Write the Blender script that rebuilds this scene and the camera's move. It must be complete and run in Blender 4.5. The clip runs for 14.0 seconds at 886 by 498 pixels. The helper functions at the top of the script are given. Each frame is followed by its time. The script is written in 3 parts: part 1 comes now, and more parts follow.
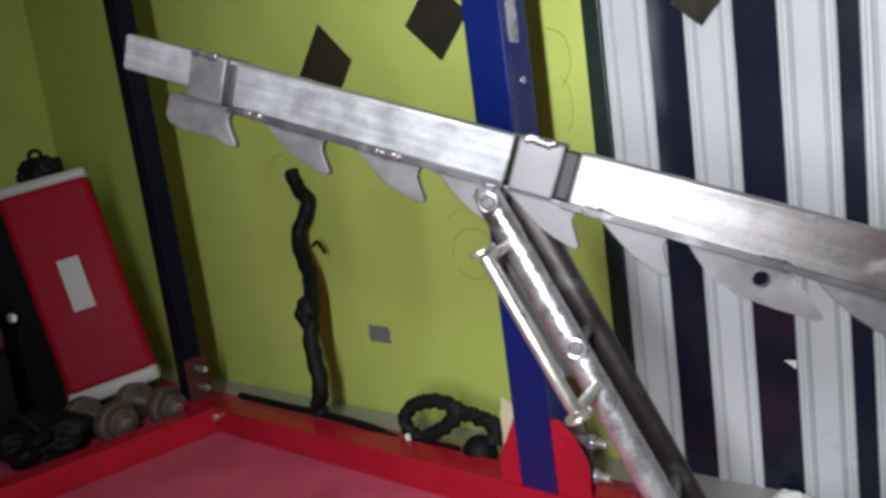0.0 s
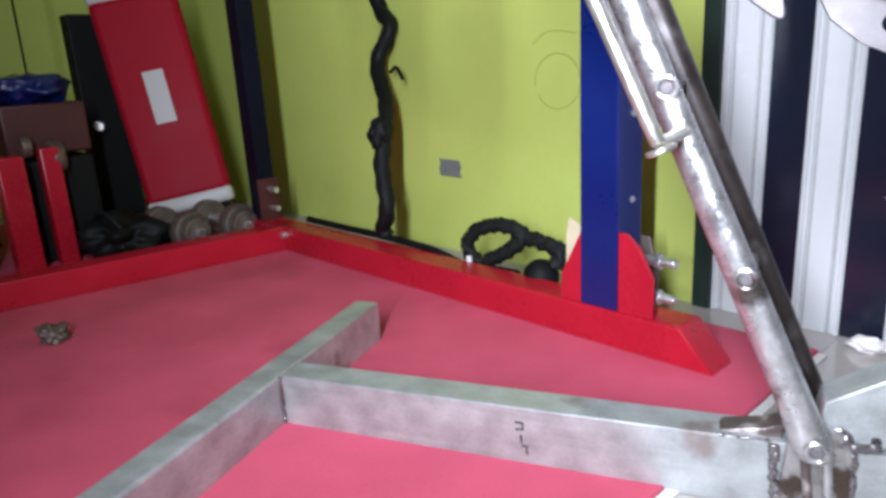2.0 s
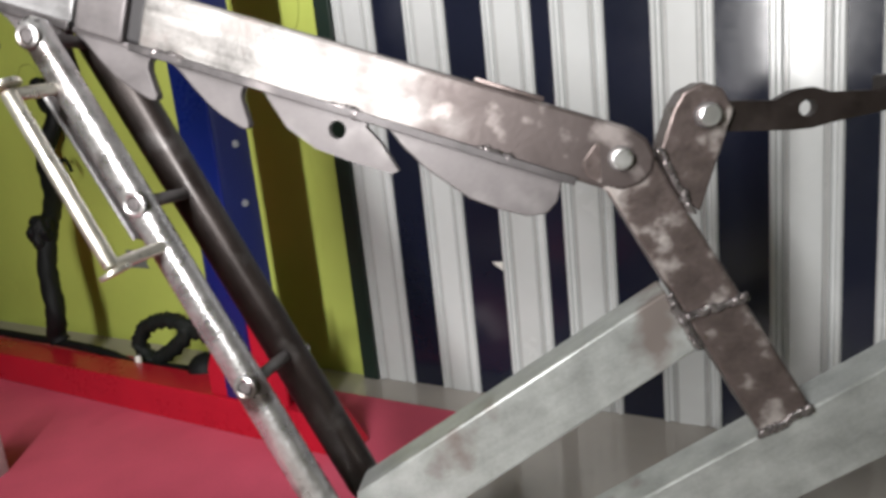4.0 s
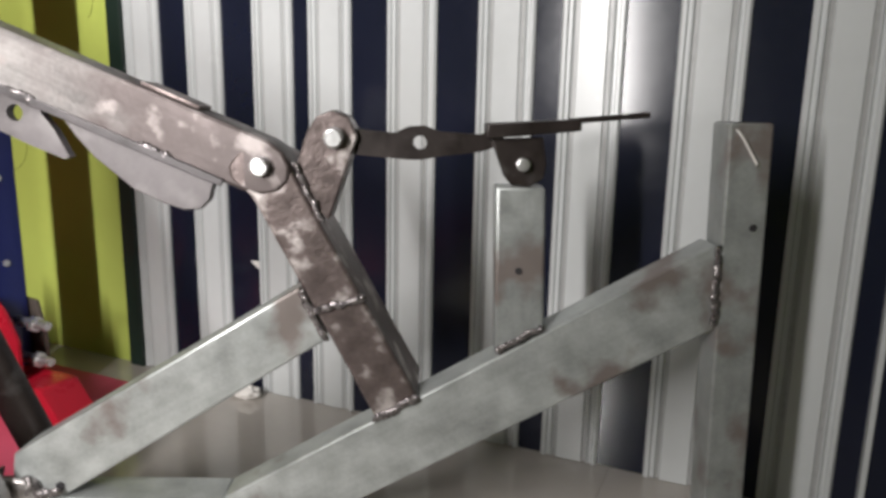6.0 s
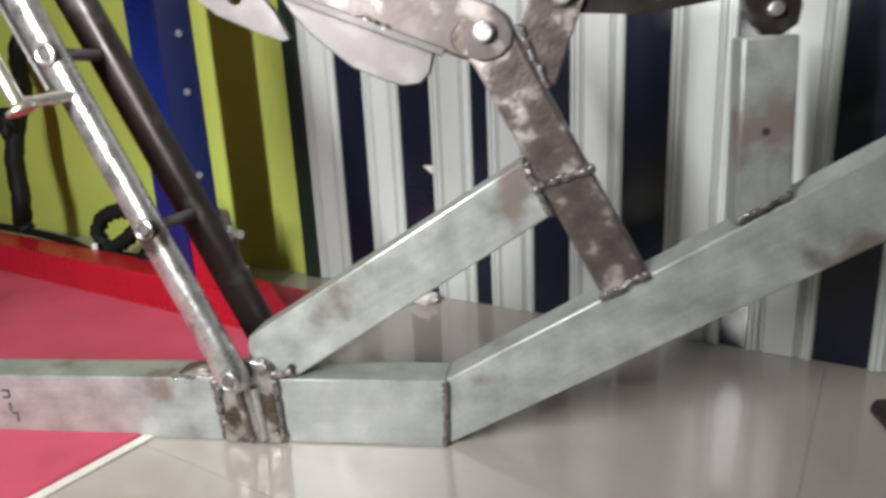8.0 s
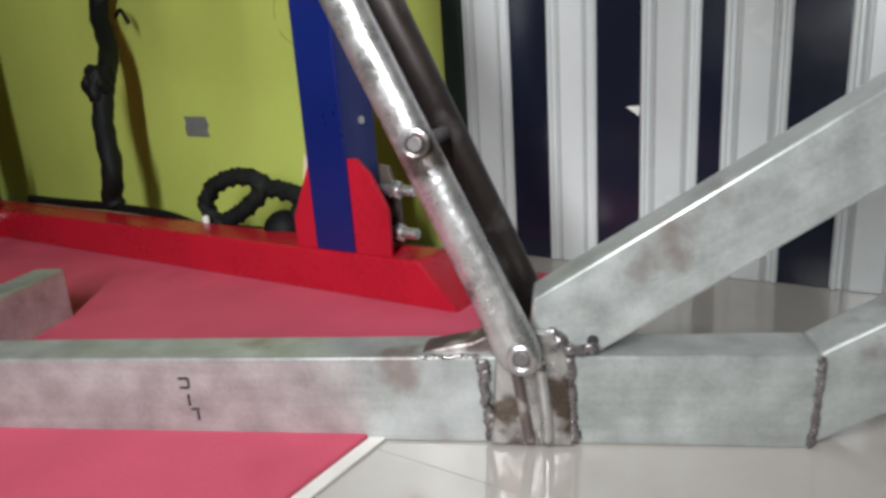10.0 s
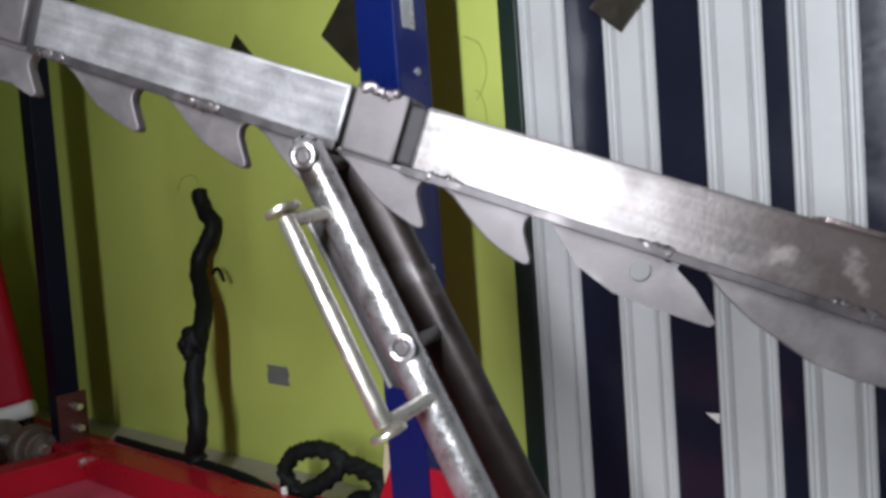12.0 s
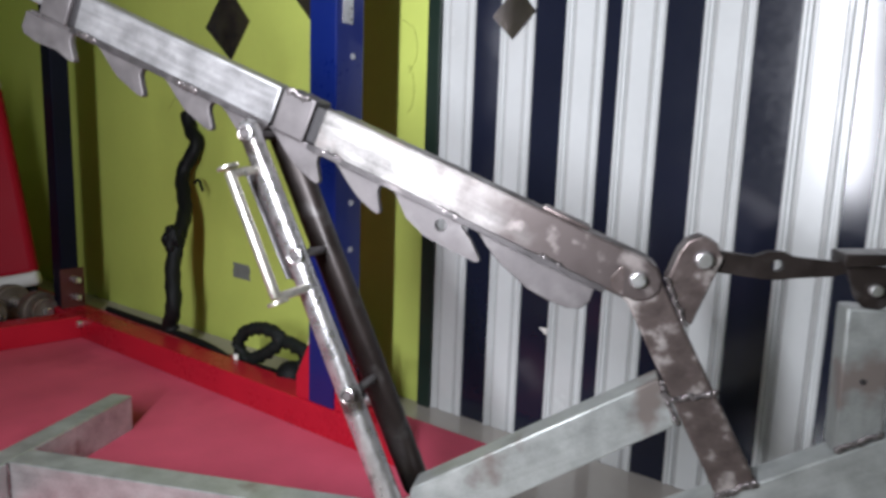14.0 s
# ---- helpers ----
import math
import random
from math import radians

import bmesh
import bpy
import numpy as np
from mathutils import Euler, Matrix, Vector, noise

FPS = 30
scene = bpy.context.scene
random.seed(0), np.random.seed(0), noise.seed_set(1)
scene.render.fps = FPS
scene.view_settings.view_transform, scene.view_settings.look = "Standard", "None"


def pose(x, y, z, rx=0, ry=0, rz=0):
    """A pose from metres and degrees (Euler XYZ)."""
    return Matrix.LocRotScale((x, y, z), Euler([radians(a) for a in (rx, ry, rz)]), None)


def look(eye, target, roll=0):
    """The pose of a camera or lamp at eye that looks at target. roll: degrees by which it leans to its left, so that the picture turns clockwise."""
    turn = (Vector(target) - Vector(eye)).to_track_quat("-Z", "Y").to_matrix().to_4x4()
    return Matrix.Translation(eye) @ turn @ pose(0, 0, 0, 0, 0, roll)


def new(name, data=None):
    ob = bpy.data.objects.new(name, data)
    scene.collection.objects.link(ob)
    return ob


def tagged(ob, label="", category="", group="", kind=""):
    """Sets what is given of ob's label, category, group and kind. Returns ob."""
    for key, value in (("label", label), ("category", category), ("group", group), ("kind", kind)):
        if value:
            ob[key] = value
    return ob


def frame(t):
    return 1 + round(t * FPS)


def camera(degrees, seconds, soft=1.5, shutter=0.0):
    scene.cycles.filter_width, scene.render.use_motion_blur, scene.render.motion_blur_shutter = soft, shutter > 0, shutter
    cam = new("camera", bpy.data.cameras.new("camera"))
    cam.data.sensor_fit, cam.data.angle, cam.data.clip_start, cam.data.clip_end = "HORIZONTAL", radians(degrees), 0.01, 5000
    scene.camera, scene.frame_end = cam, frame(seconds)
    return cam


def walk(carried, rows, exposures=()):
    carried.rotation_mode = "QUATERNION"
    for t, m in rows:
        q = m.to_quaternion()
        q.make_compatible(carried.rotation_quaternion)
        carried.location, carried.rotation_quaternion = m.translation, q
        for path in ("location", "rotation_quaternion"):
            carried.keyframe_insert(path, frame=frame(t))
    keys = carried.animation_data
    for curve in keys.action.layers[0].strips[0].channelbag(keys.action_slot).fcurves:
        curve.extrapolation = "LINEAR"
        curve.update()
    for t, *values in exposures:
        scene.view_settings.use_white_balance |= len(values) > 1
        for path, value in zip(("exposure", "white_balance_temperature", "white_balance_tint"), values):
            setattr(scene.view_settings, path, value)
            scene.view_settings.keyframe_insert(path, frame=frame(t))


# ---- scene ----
cam = camera(65.51, 14.0, soft=3.2, shutter=0.4)
# seconds, eye, point looked at (metres), roll (degrees)
PATH = [
    (0, (0.009, 0.157, 0.587), (-1.274, 1.663, 0.291), -7.8),
    (0.5, (-0.045, 0.143, 0.563), (-1.349, 1.634, 0.283), -7.8),
    (1, (-0.056, 0.145, 0.51), (-1.377, 1.593, 0.113), -7.3),
    (1.5, (-0.041, 0.132, 0.465), (-1.392, 1.52, -0.033), -4.9),
    (2, (-0.002, 0.143, 0.428), (-1.413, 1.455, -0.11), -3.3),
    (2.5, (0.051, 0.189, 0.415), (-1.319, 1.543, -0.122), -3.1),
    (3, (0.099, 0.246, 0.402), (-1.146, 1.717, -0.132), -3.4),
    (3.5, (0.155, 0.297, 0.399), (-0.968, 1.86, -0.144), -4.2),
    (4, (0.206, 0.338, 0.45), (-0.839, 1.989, 0.025), -6.1),
    (6.3, (0.464, 0.37, 0.438), (-0.32, 2.168, 0.046), 1.4),
    (6.5, (0.474, 0.363, 0.425), (-0.31, 2.151, -0.012), 0.9),
    (7, (0.473, 0.345, 0.399), (-0.37, 2.082, -0.123), 0.4),
    (7.5, (0.421, 0.338, 0.394), (-0.559, 1.999, -0.136), -1.9),
    (8, (0.336, 0.33, 0.379), (-0.711, 1.941, -0.174), -2.9),
    (8.2, (0.302, 0.33, 0.368), (-0.752, 1.932, -0.201), -2.4),
    (10.5, (-0.002, 0.337, 0.282), (-1.105, 1.926, -0.226), -5.2),
    (11, (-0.009, 0.345, 0.354), (-1.19, 1.921, 0.007), -6.6),
    (11.5, (-0.005, 0.334, 0.429), (-1.233, 1.902, 0.251), -5.9),
    (12, (0.019, 0.324, 0.48), (-1.203, 1.905, 0.391), -4.1),
    (12.5, (0.068, 0.328, 0.504), (-1.106, 1.943, 0.382), -8.3),
    (13, (0.143, 0.298, 0.505), (-1.037, 1.904, 0.337), -4.6),
    (13.5, (0.225, 0.221, 0.51), (-1.01, 1.759, 0.182), 0.8),
    (14, (0.312, 0.153, 0.533), (-0.874, 1.732, 0.216), 2.0),
]
# seconds, stops, kelvin, tint
GAINS = [(0.0, -0.42, 5950, 10), (0.5, -0.3, 5900, 11), (1.0, -0.2, 5850, 12), (1.5, 0.02, 5700, 12), (2.0, 0.43, 5550, 13), (2.5, 0.38, 5600, 10), (3.0, 0.22, 5800, 8), (3.5, 0.17, 6000, 8), (4.0, -0.2, 6550, 9), (6.5, -0.15, 6600, 10), (7.0, 0.14, 6600, 9), (8.0, 0.06, 6500, 6), (10.5, -0.1, 6050, 8), (11.0, 0.17, 5900, 10), (11.5, -0.14, 6050, 10), (12.0, -0.6, 5950, 10), (12.5, -0.48, 5850, 11), (13.0, -0.45, 5950, 10), (13.5, -0.26, 6000, 11), (14.0, -0.24, 6000, 11)]
walk(cam, [(t, look(eye, target, roll)) for t, eye, target, roll in PATH], GAINS)

# ---------------------------------------------------------------- light
world = bpy.data.worlds.new("room_air")
scene.world = world
world.use_nodes = True
world.node_tree.nodes["Background"].inputs[0].default_value = (0.55, 0.62, 0.75, 1)
world.node_tree.nodes["Background"].inputs[1].default_value = 0.02

bulb = bpy.data.lights.new("work_lamp", "AREA")
bulb.shape = "RECTANGLE"
bulb.size, bulb.size_y = 0.04, 0.80
bulb.energy = 15
bulb.spread = radians(122)
bulb.color = (0.99, 0.97, 0.97)
lamp = new("work_lamp", bulb)
lamp.matrix_world = look((0.0, -0.15, 0.81), (-0.52, 1.2, 0.60))
# Added weak fill from above for ambient light; no real fitting.
tube = bpy.data.lights.new("ceiling_fill", "AREA")
tube.shape = "RECTANGLE"
tube.size, tube.size_y = 1.2, 0.08
tube.energy = 5
tube.color = (0.93, 0.97, 1.0)
fill_ob = new("ceiling_fill", tube)
fill_ob.matrix_world = look((0.3, -0.6, 2.5), (0.2, -0.3, 0))


# ---------------------------------------------------------------- materials
def material(name, colour, rough=0.5, metal=0.0, vary=0.12, scale=14.0, fine=160.0, bump=0.06, rough_vary=0.12, stain=None, stain_scale=4.0, stain_low=0.55, stain_edge=0.16, stretch=(1, 1, 1), coat=0.0, per_object=0.0, depth=0.001, streak=None, tint=None, gloss=0.5):
    """Noise at two scales for colour and gloss, an optional stain with its own shape, and a fine relief."""
    m = bpy.data.materials.new(name)
    m.use_nodes = True
    n, l = m.node_tree.nodes, m.node_tree.links
    b = n["Principled BSDF"]
    co = n.new("ShaderNodeTexCoord")
    mp = n.new("ShaderNodeMapping")
    mp.inputs["Scale"].default_value = stretch
    l.new(co.outputs["Object"], mp.inputs[0])
    big, small = n.new("ShaderNodeTexNoise"), n.new("ShaderNodeTexNoise")
    for node, s, d in ((big, scale, 5), (small, fine, 3)):
        node.inputs["Scale"].default_value = s
        node.inputs["Detail"].default_value = d
        l.new(mp.outputs[0], node.inputs["Vector"])
    add = n.new("ShaderNodeMath")
    add.operation = "MULTIPLY_ADD"
    l.new(small.outputs[0], add.inputs[0])
    add.inputs[1].default_value = 0.35
    l.new(big.outputs[0], add.inputs[2])
    ramp = n.new("ShaderNodeMapRange")
    ramp.inputs["From Min"].default_value, ramp.inputs["From Max"].default_value = 0.4, 0.95
    ramp.inputs["To Min"].default_value, ramp.inputs["To Max"].default_value = 1 - vary, 1 + vary
    l.new(add.outputs[0], ramp.inputs["Value"])
    mul = n.new("ShaderNodeVectorMath")
    mul.operation = "SCALE"
    mul.inputs[0].default_value = colour
    l.new(ramp.outputs[0], mul.inputs["Scale"])
    out = mul.outputs[0]
    if streak:
        # drawn marks along the length of a tube: angle to the ground, strength
        turn = n.new("ShaderNodeMapping")
        turn.vector_type = "POINT"
        turn.inputs["Rotation"].default_value = (0, radians(streak[0]), 0)
        l.new(co.outputs["Object"], turn.inputs[0])
        long = n.new("ShaderNodeMapping")
        long.inputs["Scale"].default_value = (7, 90, 150)
        l.new(turn.outputs[0], long.inputs[0])
        sn = n.new("ShaderNodeTexNoise")
        sn.inputs["Scale"].default_value, sn.inputs["Detail"].default_value = 1.0, 4
        l.new(long.outputs[0], sn.inputs["Vector"])
        sm = n.new("ShaderNodeMapRange")
        sm.inputs["From Min"].default_value, sm.inputs["From Max"].default_value = 0.3, 0.72
        sm.inputs["To Min"].default_value, sm.inputs["To Max"].default_value = 1 - streak[1], 1 + streak[1] * 0.6
        l.new(sn.outputs[0], sm.inputs["Value"])
        sc = n.new("ShaderNodeVectorMath")
        sc.operation = "SCALE"
        l.new(out, sc.inputs[0])
        l.new(sm.outputs[0], sc.inputs["Scale"])
        out = sc.outputs[0]
    if tint:
        # heat tint that sets in along the length: colour, first u, last u
        sep = n.new("ShaderNodeSeparateXYZ")
        l.new(co.outputs["Object"], sep.inputs[0])
        wob = n.new("ShaderNodeMath")
        wob.operation = "MULTIPLY_ADD"
        l.new(big.outputs[0], wob.inputs[0])
        wob.inputs[1].default_value = 0.22
        l.new(sep.outputs[0], wob.inputs[2])
        tr = n.new("ShaderNodeMapRange")
        tr.inputs["From Min"].default_value, tr.inputs["From Max"].default_value = tint[1] + 0.11, tint[2] + 0.11
        l.new(wob.outputs[0], tr.inputs["Value"])
        tm = n.new("ShaderNodeMix")
        tm.data_type = "RGBA"
        l.new(tr.outputs[0], tm.inputs["Factor"])
        l.new(out, tm.inputs[6])
        tm.inputs[7].default_value = (*tint[0], 1)
        out = tm.outputs[2]
    if stain:
        st = n.new("ShaderNodeTexNoise")
        st.inputs["Scale"].default_value, st.inputs["Detail"].default_value = stain_scale, 6
        l.new(mp.outputs[0], st.inputs["Vector"])
        sr = n.new("ShaderNodeMapRange")
        sr.inputs["From Min"].default_value, sr.inputs["From Max"].default_value = stain_low, stain_low + stain_edge
        l.new(st.outputs[0], sr.inputs["Value"])
        mix = n.new("ShaderNodeMix")
        mix.data_type = "RGBA"
        l.new(sr.outputs[0], mix.inputs["Factor"])
        l.new(out, mix.inputs[6])
        mix.inputs[7].default_value = (*stain, 1)
        out = mix.outputs[2]
    if per_object:
        info = n.new("ShaderNodeObjectInfo")
        pr = n.new("ShaderNodeMapRange")
        pr.inputs["To Min"].default_value, pr.inputs["To Max"].default_value = 1 - per_object, 1 + per_object
        l.new(info.outputs["Random"], pr.inputs["Value"])
        pm = n.new("ShaderNodeVectorMath")
        pm.operation = "SCALE"
        l.new(out, pm.inputs[0])
        l.new(pr.outputs[0], pm.inputs["Scale"])
        out = pm.outputs[0]
    l.new(out, b.inputs["Base Color"])
    rr = n.new("ShaderNodeMapRange")
    rr.inputs["From Min"].default_value, rr.inputs["From Max"].default_value = 0.4, 0.95
    rr.inputs["To Min"].default_value, rr.inputs["To Max"].default_value = max(0.02, rough - rough_vary), min(1, rough + rough_vary)
    l.new(add.outputs[0], rr.inputs["Value"])
    l.new(rr.outputs[0], b.inputs["Roughness"])
    b.inputs["Metallic"].default_value = metal
    b.inputs["Specular IOR Level"].default_value = gloss
    b.inputs["Coat Weight"].default_value = coat
    if bump:
        bp = n.new("ShaderNodeBump")
        bp.inputs["Strength"].default_value, bp.inputs["Distance"].default_value = bump, depth
        l.new(add.outputs[0], bp.inputs["Height"])
        l.new(bp.outputs[0], b.inputs["Normal"])
    return m


GREEN = material("lime_wall_paint", (0.52, 0.605, 0.13), 0.55, vary=0.08, scale=3, fine=60, bump=0.12, stain=(0.46, 0.53, 0.115), stain_scale=2.2, stain_low=0.52)


def galvanised(name, angle, base=0.43, stained=0.555):
    return material(name, (base, base * 1.045, base * 1.02), 0.40, 0.45, vary=0.28, scale=30, fine=300, stain=(0.25, 0.215, 0.20), stain_scale=9, stain_low=stained, stain_edge=0.06, bump=0.12, streak=(angle, 0.08))


GALV = galvanised("galvanised_steel", 0, 0.41, 0.64)
GALV_UP = galvanised("galvanised_steel_rising", 29)
GALV_POST = galvanised("galvanised_steel_upright", 90, 0.36)
BARE = material("ground_bare_steel", (0.325, 0.32, 0.325), 0.42, 0.4, vary=0.30, scale=34, fine=300, stain=(0.26, 0.235, 0.23), stain_scale=15, stain_low=0.56, stain_edge=0.14, bump=0.22, streak=(-21.7, 0.25))
BARE_HEAT = material("ground_steel_turning_brown", (0.34, 0.325, 0.315), 0.40, 0.45, vary=0.42, scale=26, fine=280, stain=(0.30, 0.265, 0.255), stain_scale=30, stain_low=0.55, stain_edge=0.12, bump=0.40, streak=(-21.7, 0.35), tint=((0.088, 0.070, 0.067), -0.20, -0.075))
PLATE = material("cut_steel_plate", (0.155, 0.142, 0.144), 0.48, 0.45, vary=0.22, scale=34, fine=300, stain=(0.235, 0.22, 0.22), stain_scale=20, stain_low=0.54, bump=0.14)
HEAT = material("heat_tinted_steel", (0.16, 0.127, 0.12), 0.38, 0.6, vary=0.36, scale=34, fine=260, stain=(0.60, 0.55, 0.53), stain_scale=34, stain_low=0.53, stain_edge=0.13, bump=0.5, depth=0.002)
DARKSTEEL = material("dark_mill_scale_steel", (0.030, 0.023, 0.021), 0.40, 0.4, vary=0.4, scale=26, fine=240, bump=0.2, stain=(0.085, 0.078, 0.076), stain_scale=22, stain_low=0.60, stain_edge=0.12)
BRUSH = material("hammered_bright_steel", (0.58, 0.57, 0.575), 0.30, 0.85, vary=0.3, scale=46, fine=260, stain=(0.17, 0.145, 0.135), stain_scale=17, stain_low=0.57, stain_edge=0.08, bump=0.55, depth=0.002)
LUG = material("scorched_streaked_steel", (0.42, 0.40, 0.39), 0.30, 0.75, vary=0.4, scale=40, fine=240, stain=(0.10, 0.075, 0.06), stain_scale=34, stain_low=0.50, stain_edge=0.10, bump=0.55, depth=0.002, streak=(90, 0.22))
# Strip steel, with the shadow line under the beam put into its grey.
SEAM = material("grey_steel_strip_shadow_line", (0.085, 0.078, 0.08), 0.42, 0.5, vary=0.35, scale=40, fine=260, stain=(0.22, 0.20, 0.20), stain_scale=30, stain_low=0.56, bump=0.25)
WELD = material("weld_bead", (0.22, 0.20, 0.20), 0.28, 0.7, vary=0.4, scale=120, fine=500, bump=0.6)
CHROME = material("chromed_bolt", (0.78, 0.78, 0.78), 0.30, 0.9, vary=0.1, scale=60, bump=0.05)
BRASSY = material("zinc_plated_rod", (0.74, 0.72, 0.64), 0.34, 0.9, vary=0.1, scale=40, bump=0.03)
BLUE = material("blue_gloss_paint", (0.003, 0.011, 0.105), 0.34, vary=0.12, scale=6, fine=120, bump=0.04, coat=0.3)
# Navy post paint with the dim corner's shade put into its colour.
NAVYSHADED = material("navy_paint_shaded", (0.003, 0.004, 0.013), 0.5, vary=0.15, scale=6, fine=120, bump=0.04, gloss=0.15)
DARKRED = material("dark_red_brown", (0.06, 0.012, 0.012), 0.5, vary=0.2, scale=10, bump=0.08)
RED = material("red_gloss_paint", (0.40, 0.009, 0.024), 0.30, vary=0.16, scale=8, fine=120, bump=0.05, gloss=0.35)
MAT = material("pink_red_rubber_mat", (0.57, 0.090, 0.148), 0.75, vary=0.16, scale=7, fine=300, bump=0.2, stain=(0.45, 0.066, 0.110), stain_scale=5, stain_low=0.54, gloss=0.2)
TILE = material("cream_glazed_tile", (0.44, 0.405, 0.37), 0.10, vary=0.05, scale=7, fine=80, bump=0.008, stain=(0.39, 0.355, 0.32), stain_scale=5, stain_low=0.56, rough_vary=0.03, per_object=0.03, gloss=0.8)
GROUT = material("pale_grout", (0.42, 0.385, 0.35), 0.6, vary=0.1, scale=30)
WHITE = material("white_panel_plastic", (0.575, 0.59, 0.59), 0.24, vary=0.05, scale=6, fine=90, bump=0.03, rough_vary=0.05, stain=(0.51, 0.52, 0.515), stain_scale=3, stain_low=0.55)
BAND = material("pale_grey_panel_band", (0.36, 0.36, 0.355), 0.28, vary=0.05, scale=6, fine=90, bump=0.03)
NAVY = material("navy_black_panel_plastic", (0.010, 0.012, 0.025), 0.16, vary=0.1, scale=6, fine=90, bump=0.02, rough_vary=0.05)
TRIM = material("dark_green_trim", (0.012, 0.024, 0.018), 0.4, vary=0.1)
BLACK = material("black_rubber", (0.006, 0.0065, 0.007), 0.6, vary=0.2, scale=40, fine=300, bump=0.2, gloss=0.2)
ROPE = material("black_braided_rope", (0.010, 0.012, 0.011), 0.65, vary=0.3, scale=80, fine=600, bump=0.5, gloss=0.2)
REDPAD = material("red_vinyl_upholstery", (0.30, 0.005, 0.018), 0.5, vary=0.08, scale=6, fine=300, bump=0.12, gloss=0.12)
WHITEPAD = material("white_vinyl_upholstery", (0.50, 0.485, 0.47), 0.45, vary=0.06, scale=8, fine=300, bump=0.1)
IRON = material("worn_cast_iron", (0.16, 0.13, 0.11), 0.48, 0.5, vary=0.3, scale=30, fine=240, stain=(0.14, 0.07, 0.045), stain_scale=24, bump=0.3)
MIRROR = material("polished_metal_film", (0.24, 0.21, 0.19), 0.14, 0.9, vary=0.3, scale=14, bump=0.03)
GREYTAPE = material("grey_duct_tape", (0.24, 0.26, 0.24), 0.35, 0.3, vary=0.15, scale=60, bump=0.1)
PAPER = material("crumpled_white_paper", (0.75, 0.72, 0.68), 0.8, vary=0.08, scale=30, bump=0.2)
CREAM = material("cream_paper", (0.66, 0.58, 0.38), 0.8, vary=0.1, scale=30, bump=0.2)
# For ink marks, and for the shade inside holes, gaps and tube ends.
INK_AND_SHADE = material("dark_ink_and_hole_shade", (0.03, 0.028, 0.03), 0.6)
CEIL = material("white_ceiling_paint", (0.72, 0.72, 0.70), 0.85, vary=0.03, scale=4)
# Near black: the darkness of the unlit recess is put into this colour.
DARKWALL = material("unlit_wall_dark", (0.012, 0.011, 0.011), 0.6, vary=0.1, scale=4)


# ---------------------------------------------------------------- mesh helpers
def shade(bm, mat, angle=35):
    for f in bm.faces:
        # a broad plane among small bevels stays flat
        near = [g.calc_area() for e in f.edges for g in e.link_faces if g is not f and e.calc_face_angle(0) < radians(angle)]
        f.smooth = not near or max(near) > 0.3 * f.calc_area()
    for e in bm.edges:
        e.smooth = e.calc_face_angle(0) < radians(angle) if e.is_manifold else False


def part(name, bm, mat, parent=None, label=""):
    shade(bm, mat)
    me = bpy.data.meshes.new(name)
    bm.to_mesh(me)
    bm.free()
    me.materials.append(mat)
    ob = new(name, me)
    if parent:
        ob.parent = parent
    if label:
        ob["label"] = label
    return ob


def thing(name, m=None, label="", category="", group=""):
    ob = new(name)
    ob.empty_display_size = 0.05
    if m:
        ob.matrix_world = m
    return tagged(ob, label, category, group)


def box(x0, x1, y0, y1, z0, z1, bevel=0.0, seg=2):
    bm = bmesh.new()
    bmesh.ops.create_cube(bm, size=1)
    bmesh.ops.scale(bm, vec=(x1 - x0, y1 - y0, z1 - z0), verts=bm.verts)
    bmesh.ops.translate(bm, vec=((x0 + x1) / 2, (y0 + y1) / 2, (z0 + z1) / 2), verts=bm.verts)
    if bevel:
        bmesh.ops.bevel(bm, geom=bm.edges[:], offset=bevel, segments=seg, affect="EDGES", profile=0.5)
    return bm


def slab(points, v0, v1, bevel=0.0, seg=2):
    """An upright plate: an outline in (u, z), thick from v0 to v1."""
    bm = bmesh.new()
    a = [bm.verts.new((u, v0, z)) for u, z in points]
    bm.faces.new(a)
    r = bmesh.ops.extrude_face_region(bm, geom=bm.faces[:])
    bmesh.ops.translate(bm, vec=(0, v1 - v0, 0), verts=[g for g in r["geom"] if isinstance(g, bmesh.types.BMVert)])
    bmesh.ops.recalc_face_normals(bm, faces=bm.faces[:])
    if bevel:
        bmesh.ops.bevel(bm, geom=bm.edges[:], offset=bevel, segments=seg, affect="EDGES", profile=0.5)
    return bm


def rod(a, b, r, seg=16, bevel=0.0, r2=None):
    a, b = Vector(a), Vector(b)
    bm = bmesh.new()
    bmesh.ops.create_cone(bm, cap_ends=True, segments=seg, radius1=r, radius2=r if r2 is None else r2, depth=(b - a).length)
    if bevel:
        rim = [e for e in bm.edges if abs(e.verts[0].co.z - e.verts[1].co.z) < 1e-6]
        bmesh.ops.bevel(bm, geom=rim, offset=bevel, segments=2, affect="EDGES", profile=0.5)
    q = (b - a).to_track_quat("Z", "Y").to_matrix().to_4x4()
    bmesh.ops.transform(bm, matrix=Matrix.Translation((a + b) / 2) @ q, verts=bm.verts)
    return bm


def ring(c, r, t):
    """A small torus facing the front."""
    bm = bmesh.new()
    n, k = 18, 8
    vs = [[bm.verts.new((c[0] + (r + t * math.cos(b)) * math.cos(a), c[1] + t * math.sin(b), c[2] + (r + t * math.cos(b)) * math.sin(a))) for b in [2 * math.pi * j / k for j in range(k)]] for a in [2 * math.pi * i / n for i in range(n)]]
    for i in range(n):
        for j in range(k):
            bm.faces.new((vs[i][j], vs[(i + 1) % n][j], vs[(i + 1) % n][(j + 1) % k], vs[i][(j + 1) % k]))
    bmesh.ops.recalc_face_normals(bm, faces=bm.faces[:])
    return bm


